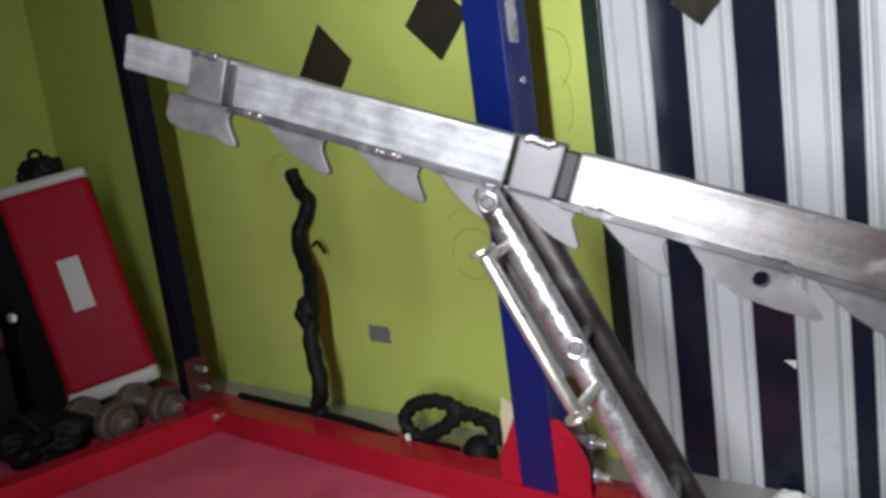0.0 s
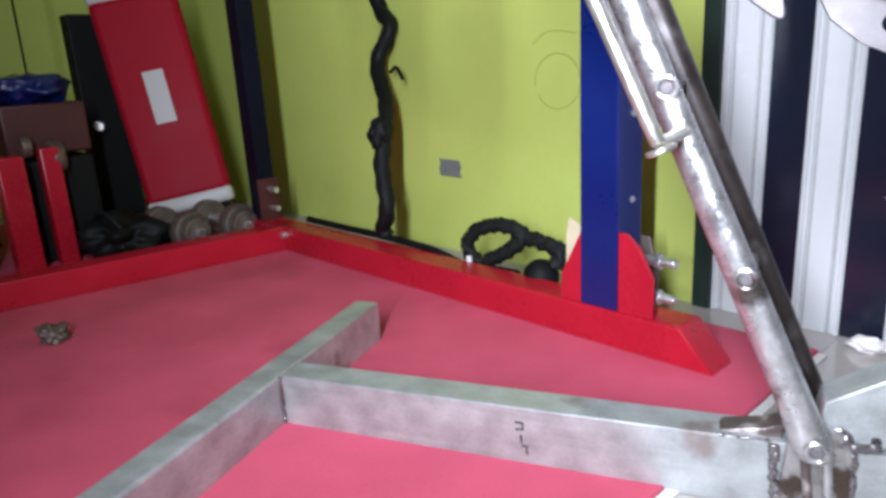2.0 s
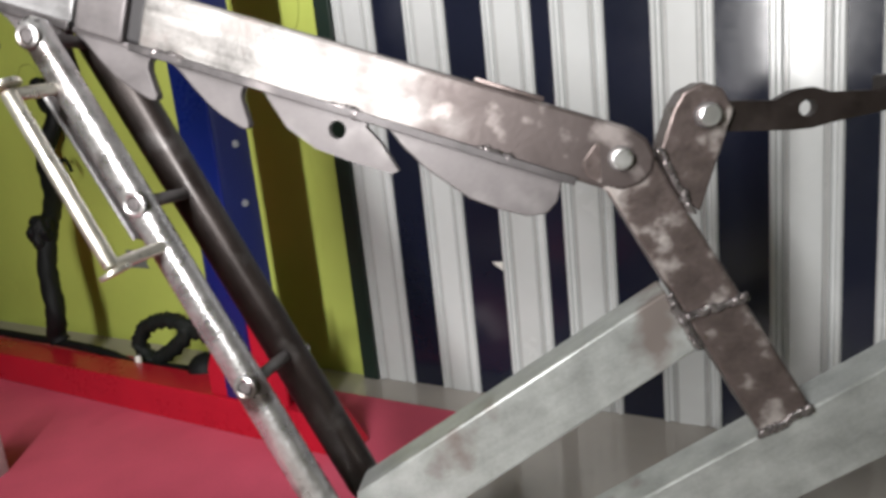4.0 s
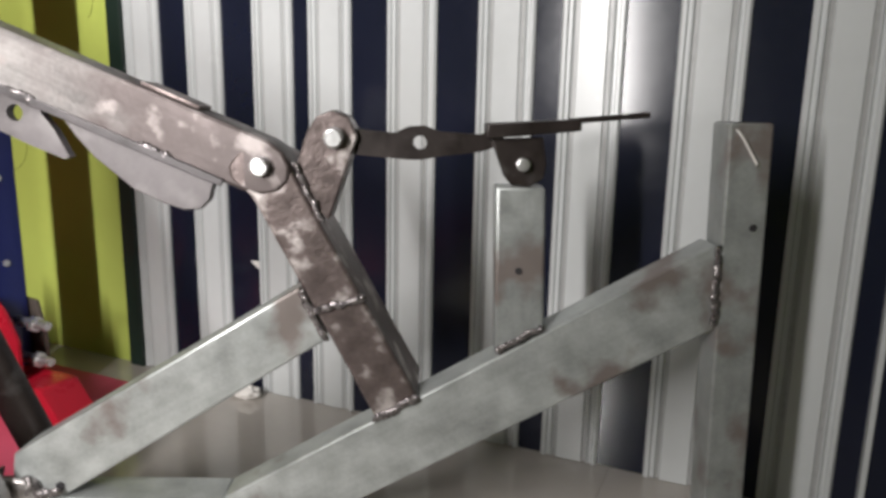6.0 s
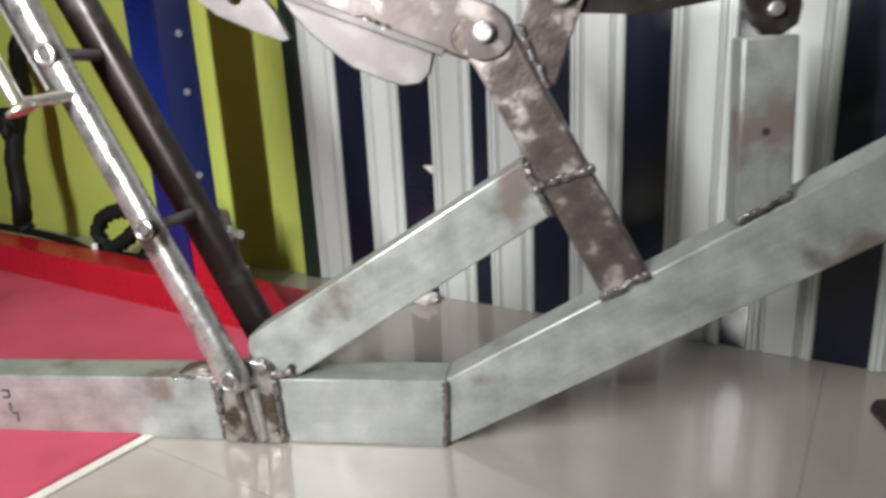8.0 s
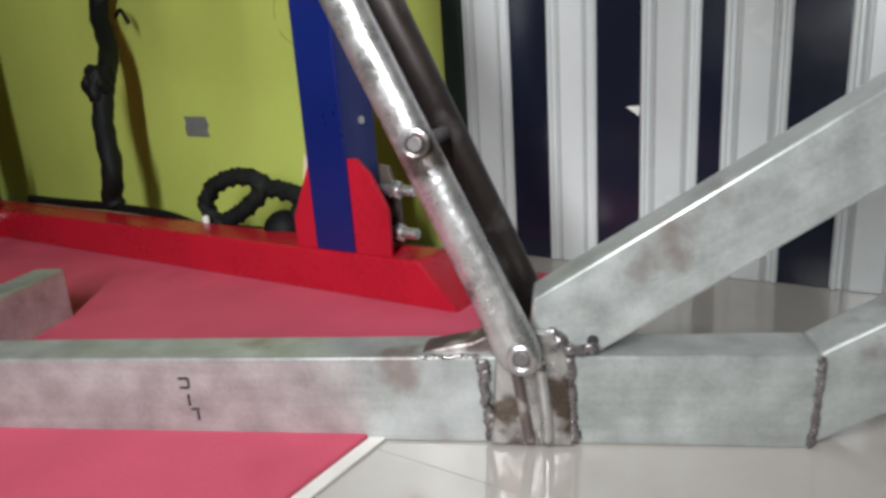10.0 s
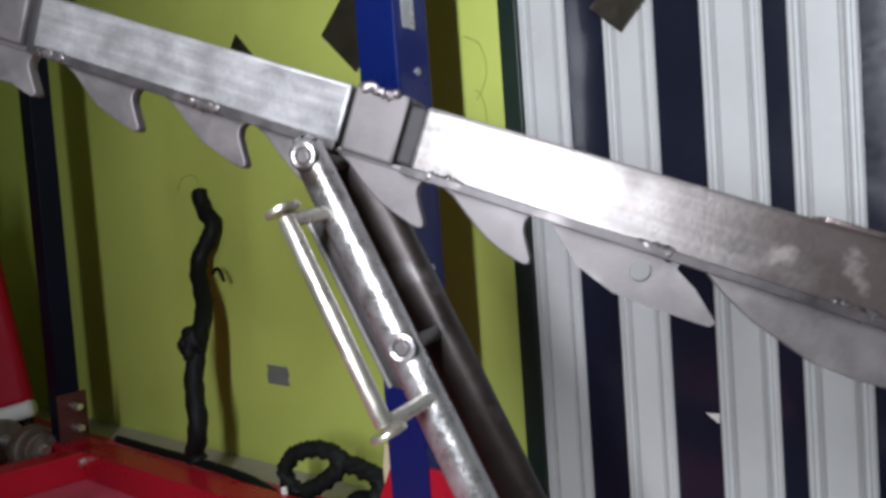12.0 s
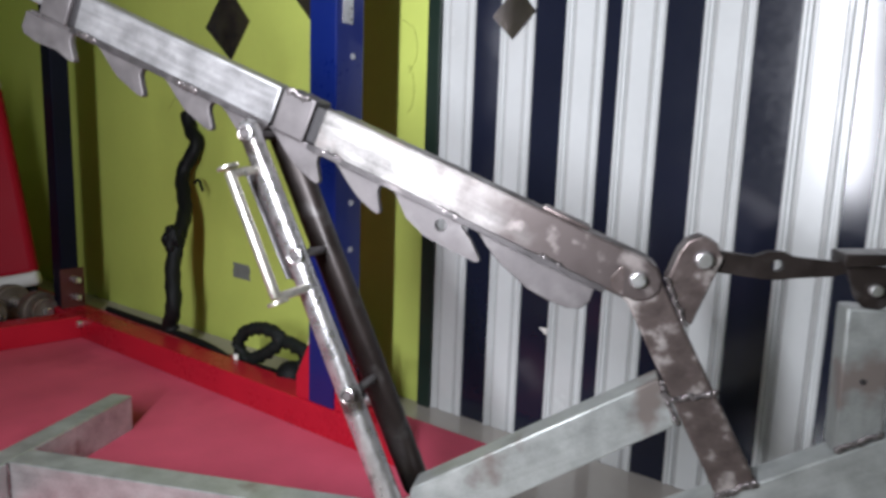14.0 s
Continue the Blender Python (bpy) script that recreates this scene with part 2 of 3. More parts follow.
def smooth_path(points, n=8):
    pts = [Vector(p) for p in points]
    out = []
    for i in range(len(pts) - 1):
        p0, p1, p2, p3 = pts[max(i - 1, 0)], pts[i], pts[i + 1], pts[min(i + 2, len(pts) - 1)]
        for k in range(n):
            t = k / n
            out.append(0.5 * (2 * p1 + (p2 - p0) * t + (2 * p0 - 5 * p1 + 4 * p2 - p3) * t * t + (3 * p1 - p0 - 3 * p2 + p3) * t ** 3))
    return out + [pts[-1]]


def sweep(points, r, seg=10, bm=None, wave=0.0, pitch=0.02):
    """A round cord along a path; wave and pitch give it the lumps of a braid."""
    bm = bm or bmesh.new()
    rings, side, run = [], None, 0.0
    for i, p in enumerate(points):
        d = (points[min(i + 1, len(points) - 1)] - points[max(i - 1, 0)]).normalized()
        side = (side - d * side.dot(d)).normalized() if side else d.orthogonal().normalized()
        up = d.cross(side)
        run += (p - points[i - 1]).length if i else 0
        ring = []
        for k in range(seg):
            a = 2 * math.pi * k / seg
            rr = r * (1 + wave * math.sin(2 * math.pi * run / pitch + 3 * a))
            ring.append(bm.verts.new(p + (side * math.cos(a) + up * math.sin(a)) * rr))
        rings.append(ring)
    for a, b in zip(rings, rings[1:]):
        for k in range(seg):
            bm.faces.new((a[k], a[(k + 1) % seg], b[(k + 1) % seg], b[k]))
    bm.faces.new(rings[0][::-1])
    bm.faces.new(rings[-1])
    return bm


def lump(centre, size, seed=1, rough=0.35, scale=2.2):
    """One crumpled lump: a ball pushed in and out by noise."""
    bm = bmesh.new()
    bmesh.ops.create_icosphere(bm, subdivisions=4, radius=1)
    off = Vector((seed * 3.7, seed * 1.3, seed * 7.1))
    for v in bm.verts:
        k = 1 + rough * noise.noise(v.co * scale + off) + 0.4 * rough * noise.noise(v.co * scale * 2.7 + off)
        v.co = Vector([c + k * a * b for c, a, b in zip(centre, v.co, size)])
    return bm


def bead(a, b, r, seed=1):
    """A weld bead: an uneven rippled cord, half sunk in the joint."""
    a, b = Vector(a), Vector(b)
    n = max(6, int((b - a).length / (r * 0.4)))
    rng = random.Random(seed)
    pts = [a.lerp(b, i / (n - 1)) + Vector((rng.uniform(-1, 1), rng.uniform(-0.3, 0.3), rng.uniform(-1, 1))) * r * 0.28 for i in range(n)]
    bm = sweep(pts, r * 0.80, 10, wave=0.06, pitch=r * 1.7)
    off = Vector((seed * 2.3, 0, seed * 5.1))
    for v in bm.verts:
        w = noise.noise_vector(v.co / (r * 2.2) + off) * r * 0.45
        v.co = Vector((v.co.x + w.x, a.y + (v.co.y - a.y) * 0.6 + w.y * 0.3, v.co.z + w.z))
    return bm


def holed(points, hole, r, v0, v1, bevel=0.0, seg=20):
    """A plate as slab(), with a round hole through it."""
    n = len(points)
    hu, hz = hole
    ring = [(hu + r * math.cos(2 * math.pi * k / seg), hz + r * math.sin(2 * math.pi * k / seg)) for k in range(seg)]
    bm = bmesh.new()
    outer = [bm.verts.new((u, v0, z)) for u, z in points]
    inner = [bm.verts.new((u, v0, z)) for u, z in ring]
    edges = [bm.edges.new((outer[i], outer[(i + 1) % n])) for i in range(n)]
    edges += [bm.edges.new((inner[i], inner[(i + 1) % seg])) for i in range(seg)]
    bmesh.ops.triangle_fill(bm, use_beauty=True, use_dissolve=False, edges=edges)
    for f in bm.faces[:]:
        c = f.calc_center_median()
        if (c.x - hu) ** 2 + (c.z - hz) ** 2 < (r * 0.8) ** 2 and all(v in inner for v in f.verts):
            bm.faces.remove(f)
    r2 = bmesh.ops.extrude_face_region(bm, geom=bm.faces[:])
    bmesh.ops.translate(bm, vec=(0, v1 - v0, 0), verts=[g for g in r2["geom"] if isinstance(g, bmesh.types.BMVert)])
    bmesh.ops.recalc_face_normals(bm, faces=bm.faces[:])
    return bm


def structure(name, bm, mat, label="", category=""):
    return tagged(part(name, bm, mat), label, category or name.split("_")[0], kind="structure")


# ---------------------------------------------------------------- the room
WALL_Y = 1.2
structure("floor", box(-2.8, 2.6, -2.2, 2.0, -0.12, -0.0012), GROUT, "cream tiled floor with thin grey joints", "floor")
# Ceiling, south and east walls and lintel are unseen, added to bounce light.
structure("ceiling", box(-2.8, 2.6, -2.2, 2.0, 2.6, 2.7), CEIL, "unseen white ceiling, added to close the room for bounce light", "ceiling")
structure("wall_north", box(-2.6, -0.519, WALL_Y, WALL_Y + 0.12, -0.006, 2.6), GREEN, "lime green painted wall", "wall")
structure("wall_west", box(-2.72, -2.6, -2.2, WALL_Y + 0.12, -0.006, 2.6), GREEN, "lime green painted side wall", "wall")
structure("wall_south", box(-2.6, 2.4, -2.2, -2.08, -0.006, 2.6), GREEN, "unseen lime green rear wall, added for bounce light", "wall")
structure("wall_east", box(2.4, 2.52, -2.2, 2.0, -0.006, 2.6), GREEN, "unseen lime green end wall, added for bounce light", "wall")
# The alcove and recess walls get their gloom from the wall colour.
structure("wall_alcove", box(0.62, 2.4, 1.75, 1.87, -0.006, 2.6), DARKWALL, "back wall of an unlit alcove, its darkness put into the colour", "wall")
back = structure("wall_return", box(0.0, 0.9, 0.0, 0.06, -0.006, 2.6), DARKWALL, "wall of an unlit recess, coloured near black for its shade", "wall")
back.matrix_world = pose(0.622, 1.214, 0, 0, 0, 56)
structure("wall_behind_panels", box(-0.519, 0.62, WALL_Y + 0.012, WALL_Y + 0.12, -0.006, 2.6), DARKWALL, "wall behind striped cladding", "wall")
structure("wall_lintel", box(0.62, 2.4, WALL_Y, WALL_Y + 0.12, 2.1, 2.6), GREEN, "unseen lime green lintel, added to close the room", "wall")
structure("trim_corner", box(-0.519, -0.489, WALL_Y - 0.012, WALL_Y + 0.012, 0.0, 2.6, 0.002), TRIM, "dark green strip between paint and cladding", "trim")
structure("trim_edge", box(0.577, 0.583, WALL_Y - 0.016, WALL_Y + 0.012, 0.0, 2.6, 0.001), WHITE, "thin pale edge strip of striped cladding", "trim")
structure("trim_return", box(0.583, 0.62, WALL_Y - 0.012, WALL_Y + 0.012, 0.0, 2.6, 0.001), NAVY, "black end strip of striped cladding", "trim")

cladding = tagged(thing("wall_cladding", None, "glossy white and navy striped wall cladding panels", "wall cladding"), kind="structure")


def white_panel(x0, x1):
    """A pale strip: a raised middle, lower grey bands at its sides and a round bead on each edge."""
    w = x1 - x0
    y = WALL_Y
    prof = [(0, 0.010), (0, -0.004), (0.0025, -0.007), (0.006, -0.007), (0.008, -0.003), (0.011, -0.003), (0.013, -0.006), (0.015, -0.002), (0.26 * w, -0.002), (0.28 * w, -0.005)]
    full = prof + [(w - a, b) for a, b in reversed(prof)]
    bm = bmesh.new()
    lo = [bm.verts.new((x0 + a, y + b, 0.001)) for a, b in full]
    hi = [bm.verts.new((x0 + a, y + b, 2.6)) for a, b in full]
    for i in range(len(full) - 1):
        bm.faces.new((lo[i], lo[i + 1], hi[i + 1], hi[i]))
    bm.faces.new((lo[-1], lo[0], hi[0], hi[-1]))
    bm.faces.new(lo[::-1])
    bm.faces.new(hi)
    bmesh.ops.recalc_face_normals(bm, faces=bm.faces[:])
    p = part("panel", bm, WHITE, cladding, "white panel strip with raised middle and beaded edges")
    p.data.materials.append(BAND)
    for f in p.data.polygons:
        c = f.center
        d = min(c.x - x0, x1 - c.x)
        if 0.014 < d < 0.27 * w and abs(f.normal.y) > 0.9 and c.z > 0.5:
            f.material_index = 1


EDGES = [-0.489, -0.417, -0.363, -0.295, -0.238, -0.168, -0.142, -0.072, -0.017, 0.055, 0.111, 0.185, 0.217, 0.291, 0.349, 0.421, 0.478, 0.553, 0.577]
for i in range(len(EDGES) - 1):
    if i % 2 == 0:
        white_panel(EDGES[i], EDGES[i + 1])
    else:
        part("panel", box(EDGES[i], EDGES[i + 1], WALL_Y - 0.001, WALL_Y + 0.010, 0.001, 2.6), NAVY, cladding, "navy black panel strip")

structure("trim_mat_edge", box(-0.2945, -0.282, -0.9, 1.115, 0.0005, 0.003, 0.0008), PAPER, "pale plastic strip along the mat edge", "trim")
# floor mat and the pieces of tape on the walls
mat_bm = box(-2.45, -0.295, -0.9, 1.12, 0.0, 0.006, 0.002)
tagged(part("floor_mat", mat_bm, MAT), "pink-red rubber mat lying on the tiled floor", "mat")


def on_wall(name, pts, mat, label, category, depth=0.002, y=WALL_Y):
    bm = slab(pts, y - depth, y - 0.0004)
    tagged(part(name, bm, mat), label, category)


on_wall("wall_sticker", [(-1.142, 0.878), (-1.056, 0.786), (-1.128, 0.700), (-1.228, 0.782)], MIRROR, "diamond-shaped mirror sticker on the green wall", "sticker", 0.003)
on_wall("wall_sticker", [(-0.820, 0.893), (-0.745, 0.815), (-0.818, 0.742), (-0.897, 0.822)], MIRROR, "diamond-shaped mirror sticker beside a blue post", "sticker", 0.003)
on_wall("wall_sticker", [(-0.33, 0.79), (-0.292, 0.748), (-0.335, 0.704), (-0.377, 0.744)], MIRROR, "diamond-shaped mirror sticker on the striped cladding", "sticker", 0.003, WALL_Y - 0.0075)
on_wall("tape_patch", [(-1.133, 0.208), (-1.128, 0.196), (-1.134, 0.186), (-1.131, 0.170), (-1.064, 0.169), (-1.069, 0.181), (-1.064, 0.192), (-1.070, 0.207)], GREYTAPE, "small grey patch of tape on the green wall", "tape")
on_wall("paint_chip", [(-0.256, 0.211), (-0.239, 0.212), (-0.240, 0.199)], PAPER, "tiny pale chip on a navy panel", "chip", 0.002, WALL_Y - 0.0012)

# pencil-thin scribbles on the green wall
INK = material("faint_pencil_line", (0.26, 0.29, 0.055), 0.8)


def scribble(pts):
    path = smooth_path([(x, WALL_Y - 0.0004, z) for x, z in pts], 6)
    tagged(part("wall_scribble", sweep(path, 0.0007, 5), INK), "thin dark scribbled line on the green wall", "scribble")


scribble([(-0.803 + 0.052 * math.cos(a), 0.372 + 0.050 * math.sin(a)) for a in np.linspace(-2.6, 3.3, 14)])
scribble([(-1.40, 0.585), (-1.375, 0.612), (-1.335, 0.612), (-1.315, 0.592)])
scribble([(-0.575 + 0.018 * math.cos(a), 0.625 + 0.045 * math.sin(a)) for a in np.linspace(-1.4, 1.5, 8)])
scribble([(-0.590, 0.755), (-0.560, 0.735), (-0.552, 0.690), (-0.572, 0.655)])
scribble([(-0.86, 0.44), (-0.82, 0.462), (-0.76, 0.455)])

# ---------------------------------------------------------------- the bench frame in the middle
BENCH = pose(0, 0.8359, 0, 0, 0, 24.59)
bench = thing("weight_bench_frame", BENCH, "unpainted welded steel frame of an adjustable weight bench", "bench frame")


def tube_part(name, pts, v0, v1, mat, label="", r=0.0022):
    return part(name, slab(pts, v0, v1, r), mat, bench, label)


D = 0.038
tube_part("base_tube", [(-0.770, 0.0), (0.0, 0.0), (0.003, 0.073), (-0.770, 0.069)], -0.004, D, GALV, "galvanised rectangular base tube")
part("cross_tube", box(-0.812, -0.772, -0.268, 0.262, 0.0, 0.068, 0.004), GALV, bench, "galvanised cross tube of the base")
tube_part("front_brace", [(0.0, 0.0), (0.462, 0.250), (0.456, 0.330), (0.003, 0.073)], 0.0, D, GALV_UP, "rising galvanised tube")
tube_part("upper_brace", [(-0.200, 0.0705), (-0.152, 0.0705), (0.103, 0.233), (0.080, 0.283), (-0.194, 0.115)], 0.0, D, GALV_UP, "short rising galvanised tube")
tube_part("seat_strut", [(0.150, 0.157), (0.190, 0.179), (0.088, 0.366), (0.070, 0.402), (0.052, 0.410), (0.030, 0.406), (0.020, 0.392), (0.022, 0.380), (0.040, 0.366)], -0.001, 0.074, HEAT, "heat-stained steel strut", 0.003)
tube_part("front_post", [(0.470, 0.006), (0.507, 0.006), (0.495, 0.438), (0.456, 0.438)], -0.002, 0.036, GALV_POST, "upright galvanised post")
foot = [(0.436, -0.064), (0.545, -0.040), (0.560, -0.030), (0.556, -0.018), (0.505, 0.104), (0.490, 0.110), (0.440, 0.100), (0.430, 0.088), (0.426, -0.055)]
fb = bmesh.new()
fv = [fb.verts.new((u, v, 0.0)) for u, v in foot]
fb.faces.new(fv)
fr = bmesh.ops.extrude_face_region(fb, geom=fb.faces[:])
bmesh.ops.translate(fb, vec=(0, 0, 0.007), verts=[g for g in fr["geom"] if isinstance(g, bmesh.types.BMVert)])
bmesh.ops.recalc_face_normals(fb, faces=fb.faces[:])
part("foot_plate", fb, DARKSTEEL, bench, "dark steel foot plate")

# the backrest beam: an inner tube in an outer one, with collars and notched plates
S, C = math.sin(math.atan(0.399)), math.cos(math.atan(0.399))
ORI = Vector((-0.681, 0.709))


def along(s, n):
    """A point s along the beam from its upper end and n below its top edge."""
    return (ORI.x + s * C - n * S, ORI.y - s * S - n * C)


def swing(ob):
    """Turns a part of the backrest a little about its pivot, as the beam stands slightly askew on the base."""
    for v in ob.data.vertices:
        v.co.y += 0.066 * (0.05 - v.co.x)
    return ob


def beam_part(name, s0, s1, n0, n1, v0, v1, mat, label="", r=0.003):
    return swing(part(name, slab([along(s0, n0), along(s0, n1), along(s1, n1), along(s1, n0)][::-1], v0, v1, r), mat, bench, label))


beam_part("inner_tube", -0.124, 0.10, -0.001, 0.038, 0.004, 0.040, BARE, "bright telescoping inner tube")
beam_part("back_beam", 0.024, 0.331, 0.0, 0.047, 0.0, 0.044, BARE, "bright ground steel tube")
swing(part("back_beam", slab([along(a, b) for a, b in ((0.394, 0.0), (0.795, 0.0), (0.810, 0.004), (0.820, 0.014), (0.823, 0.026), (0.818, 0.038), (0.806, 0.047), (0.790, 0.050), (0.394, 0.049))], -0.002, 0.042, 0.003), BARE_HEAT, bench, "ground steel tube turning brown towards the pivot"))
# Thin seam strips that also carry the beam's underside shade as colour.
beam_part("edge_strip", 0.022, 0.331, 0.0445, 0.0525, -0.004, -0.0003, SEAM, "flat strip along the seam, darkened as a shadow line", 0.0008)
beam_part("edge_strip", 0.388, 0.77, 0.0465, 0.0535, -0.0055, -0.0024, SEAM, "flat strip along the seam, darkened as a shadow line", 0.0008)
beam_part("collar", -0.032, 0.013, -0.002, 0.048, -0.003, 0.047, PLATE, "thin steel sleeve")
beam_part("collar", 0.335, 0.380, -0.003, 0.050, -0.003, 0.047, PLATE, "thin steel sleeve")
# Solid dark pieces take the place of the shade in the sleeve gaps.
beam_part("gap_shade", 0.013, 0.024, 0.002, 0.046, 0.002, 0.042, INK_AND_SHADE, "dark piece standing in for a shaded gap")
beam_part("gap_shade", 0.380, 0.394, 0.002, 0.047, 0.002, 0.042, INK_AND_SHADE, "dark piece standing in for a shaded gap")
beam_part("lower_lip", -0.050, 0.735, 0.048, 0.0525, 0.002, 0.046, PLATE, "flat strip under the beam", 0.001)
beam_part("cap_plate", 0.672, 0.728, -0.004, 0.0, 0.004, 0.036, HEAT, "thin plate tacked on the beam", 0.001)
PV0, PV1 = 0.004, 0.015


def tooth(s, w=0.088, h=0.031):
    """One hook of the notched plates: a slope down to a point, and a round slot behind it."""
    o = [(0.0, 0.052), (0.014, 0.058), (0.030, 0.052 + h * 0.55), (0.046, 0.052 + h * 0.86), (w * 0.70, 0.052 + h * 1.02), (w * 0.90, 0.052 + h * 1.17), (w * 0.98, 0.052 + h * 1.20), (w * 1.02, 0.052 + h * 1.12), (w * 1.01, 0.052 + h * 1.0), (w * 0.93, 0.052 + h * 0.66), (w * 0.88, 0.052 + h * 0.42), (w * 0.87, 0.052 + h * 0.24), (w * 0.89, 0.055), (w * 0.92, 0.052)]
    if s < 0:
        # the uppermost plate has a blunt, rounded end
        o[:4] = [(0.004, 0.052), (0.002, 0.074), (0.008, 0.082), (0.030, 0.086)]
    return [along(s + a, n) for a, n in o]


for s, w in ((-0.062, 0.094), (0.057, 0.090), (0.165, 0.090), (0.254, 0.080), (0.329, 0.085), (0.417, 0.082)):
    swing(part("hook_plate", slab(tooth(s, w), PV0, PV1, 0.0012), PLATE, bench, "notched steel hook plate"))
swing(part("hook_plate", holed([(-0.232, 0.474), (-0.215, 0.440), (-0.192, 0.420), (-0.161, 0.406), (-0.130, 0.394), (-0.125, 0.396), (-0.137, 0.420), (-0.148, 0.434), (-0.143, 0.442), (-0.150, 0.446)][::-1], (-0.172, 0.434), 0.0075, PV0, PV1), PLATE, bench, "notched steel plate with a round hole"))
swing(part("hook_plate", slab([(-0.134, 0.438), (-0.118, 0.414), (-0.102, 0.396), (-0.069, 0.369), (-0.045, 0.358), (-0.024, 0.351), (-0.008, 0.352), (0.001, 0.361), (0.007, 0.382), (0.006, 0.390)][::-1], PV0, PV1, 0.0012), PLATE, bench, "rounded end plate"))

# pivot bracket, link arm and seat post
part("pivot_bracket", slab([(0.079, 0.392), (0.090, 0.424), (0.098, 0.436), (0.112, 0.442), (0.126, 0.436), (0.134, 0.420), (0.108, 0.345), (0.094, 0.356)][::-1], 0.001, 0.036, 0.002), HEAT, bench, "triangular pivot bracket")
for (u, z), r in (((0.050, 0.392), 0.0082), ((0.114, 0.418), 0.0082)):
    part("bolt", rod((u, -0.012, z), (u, 0.046, z), r, 18, 0.0015), CHROME, bench, "bright bolt head")
    part("washer", rod((u, -0.004, z), (u, 0.0, z), r * 1.18, 18), PLATE, bench)
link = [(0.104, 0.411), (0.112, 0.405), (0.150, 0.402), (0.176, 0.400), (0.190, 0.400), (0.205, 0.403), (0.242, 0.408), (0.262, 0.415), (0.262, 0.432), (0.242, 0.423), (0.205, 0.425), (0.192, 0.430), (0.178, 0.429), (0.165, 0.423), (0.120, 0.427), (0.106, 0.424)]
part("link_arm", holed(link, (0.188, 0.415), 0.0062, 0.008, 0.020), DARKSTEEL, bench, "black steel link arm with a hole")
part("seat_rail", slab([(0.246, 0.420), (0.328, 0.428), (0.328, 0.438), (0.246, 0.433)], -0.004, 0.040, 0.0015), DARKSTEEL, bench, "black angle iron seat rail")
part("seat_rod", rod((0.320, 0.018, 0.436), (0.392, 0.018, 0.443), 0.0026, 10), DARKSTEEL, bpy.data.objects["seat_rail"], "thin steel rod")
part("hinge_tab", slab([(0.250, 0.420), (0.296, 0.422), (0.300, 0.400), (0.298, 0.386), (0.286, 0.378), (0.270, 0.379), (0.262, 0.388)], 0.003, 0.009, 0.001), DARKSTEEL, bench, "dark hinge tab")
part("bolt", rod((0.279, -0.004, 0.398), (0.279, 0.014, 0.398), 0.006, 14, 0.001), CHROME, bpy.data.objects["hinge_tab"], "bright bolt head")
tube_part("seat_post", [(0.260, 0.222), (0.305, 0.246), (0.300, 0.378), (0.256, 0.378)], 0.002, 0.036, GALV_POST, "short upright tube", 0.003)
# Dark discs on the surface stand in for the shade inside drilled holes.
part("drilled_hole", rod((0.279, 0.0008, 0.302), (0.279, 0.003, 0.302), 0.0032, 12), INK_AND_SHADE, bpy.data.objects["seat_post"])
part("drilled_hole", rod((0.486, -0.0028, 0.346), (0.486, 0.0, 0.346), 0.0035, 12), INK_AND_SHADE, bpy.data.objects["front_post"])

# the folding support legs with a round handle
LEG = [(-0.415, 0.535), (-0.411, 0.544), (-0.401, 0.548), (-0.391, 0.544), (-0.387, 0.535), (-0.203, 0.120), (-0.186, 0.082), (-0.190, 0.070), (-0.204, 0.065), (-0.218, 0.073), (-0.235, 0.120)]


def lean(ob):
    """The front leg and what is fixed to it lean back towards the beam."""
    for v in ob.data.vertices:
        v.co.y += 0.10 * (-0.2 - v.co.x)
    return ob


lean(part("front_leg", slab(LEG[::-1], -0.035, -0.011, 0.0105, 5), BRUSH, bench, "bright hammered steel leg"))
REAR = [(-0.410, 0.540), (-0.371, 0.540), (-0.176, 0.076), (-0.214, 0.076)]
part("rear_leg", slab(REAR[::-1], 0.044, 0.072, 0.011, 4), DARKSTEEL, bench, "dark steel leg")
for u, z in ((-0.399, 0.531), (-0.335, 0.393), (-0.266, 0.234), (-0.202, 0.085)):
    lean(part("cross_pin", rod((u, -0.038, z), (u + 0.010, 0.056, z - 0.003), 0.0055, 14, 0.001), PLATE, bench, "steel cross pin"))
    lean(part("pin_ring", ring((u, -0.0362, z), 0.0082, 0.0026), BRUSH, bpy.data.objects["front_leg"], "welded ring round a pin"))
lean(part("channel_plate", slab([(-0.406, 0.486), (-0.350, 0.362), (-0.314, 0.352), (-0.370, 0.488)], -0.021, -0.015, 0.001), PLATE, bench, "grey web of a steel channel"))
lean(part("channel_edge", rod((-0.406, -0.022, 0.486), (-0.350, -0.022, 0.362), 0.0024, 8), BARE, bpy.data.objects["channel_plate"], "bright edge of a steel channel"))
part("handle", rod((-0.400, -0.050, 0.488), (-0.336, -0.066, 0.352), 0.0062, 16, 0.001), BRASSY, bench, "polished round handle bar")
handle = bpy.data.objects["handle"]
for a, b in (((-0.400, -0.050, 0.486), (-0.386, -0.010, 0.490)), ((-0.336, -0.066, 0.353), (-0.318, -0.018, 0.357))):
    part("handle_arm", rod(a, b, 0.0052, 12), BRASSY, handle)
for a in ((-0.402, -0.0495, 0.493), (-0.334, -0.0665, 0.348)):
    d = Vector((0.056, 0, -0.138)).normalized() * 0.002
    part("handle_end", rod(Vector(a) - d, Vector(a) + d, 0.0125, 18, 0.0008), BRASSY, handle)
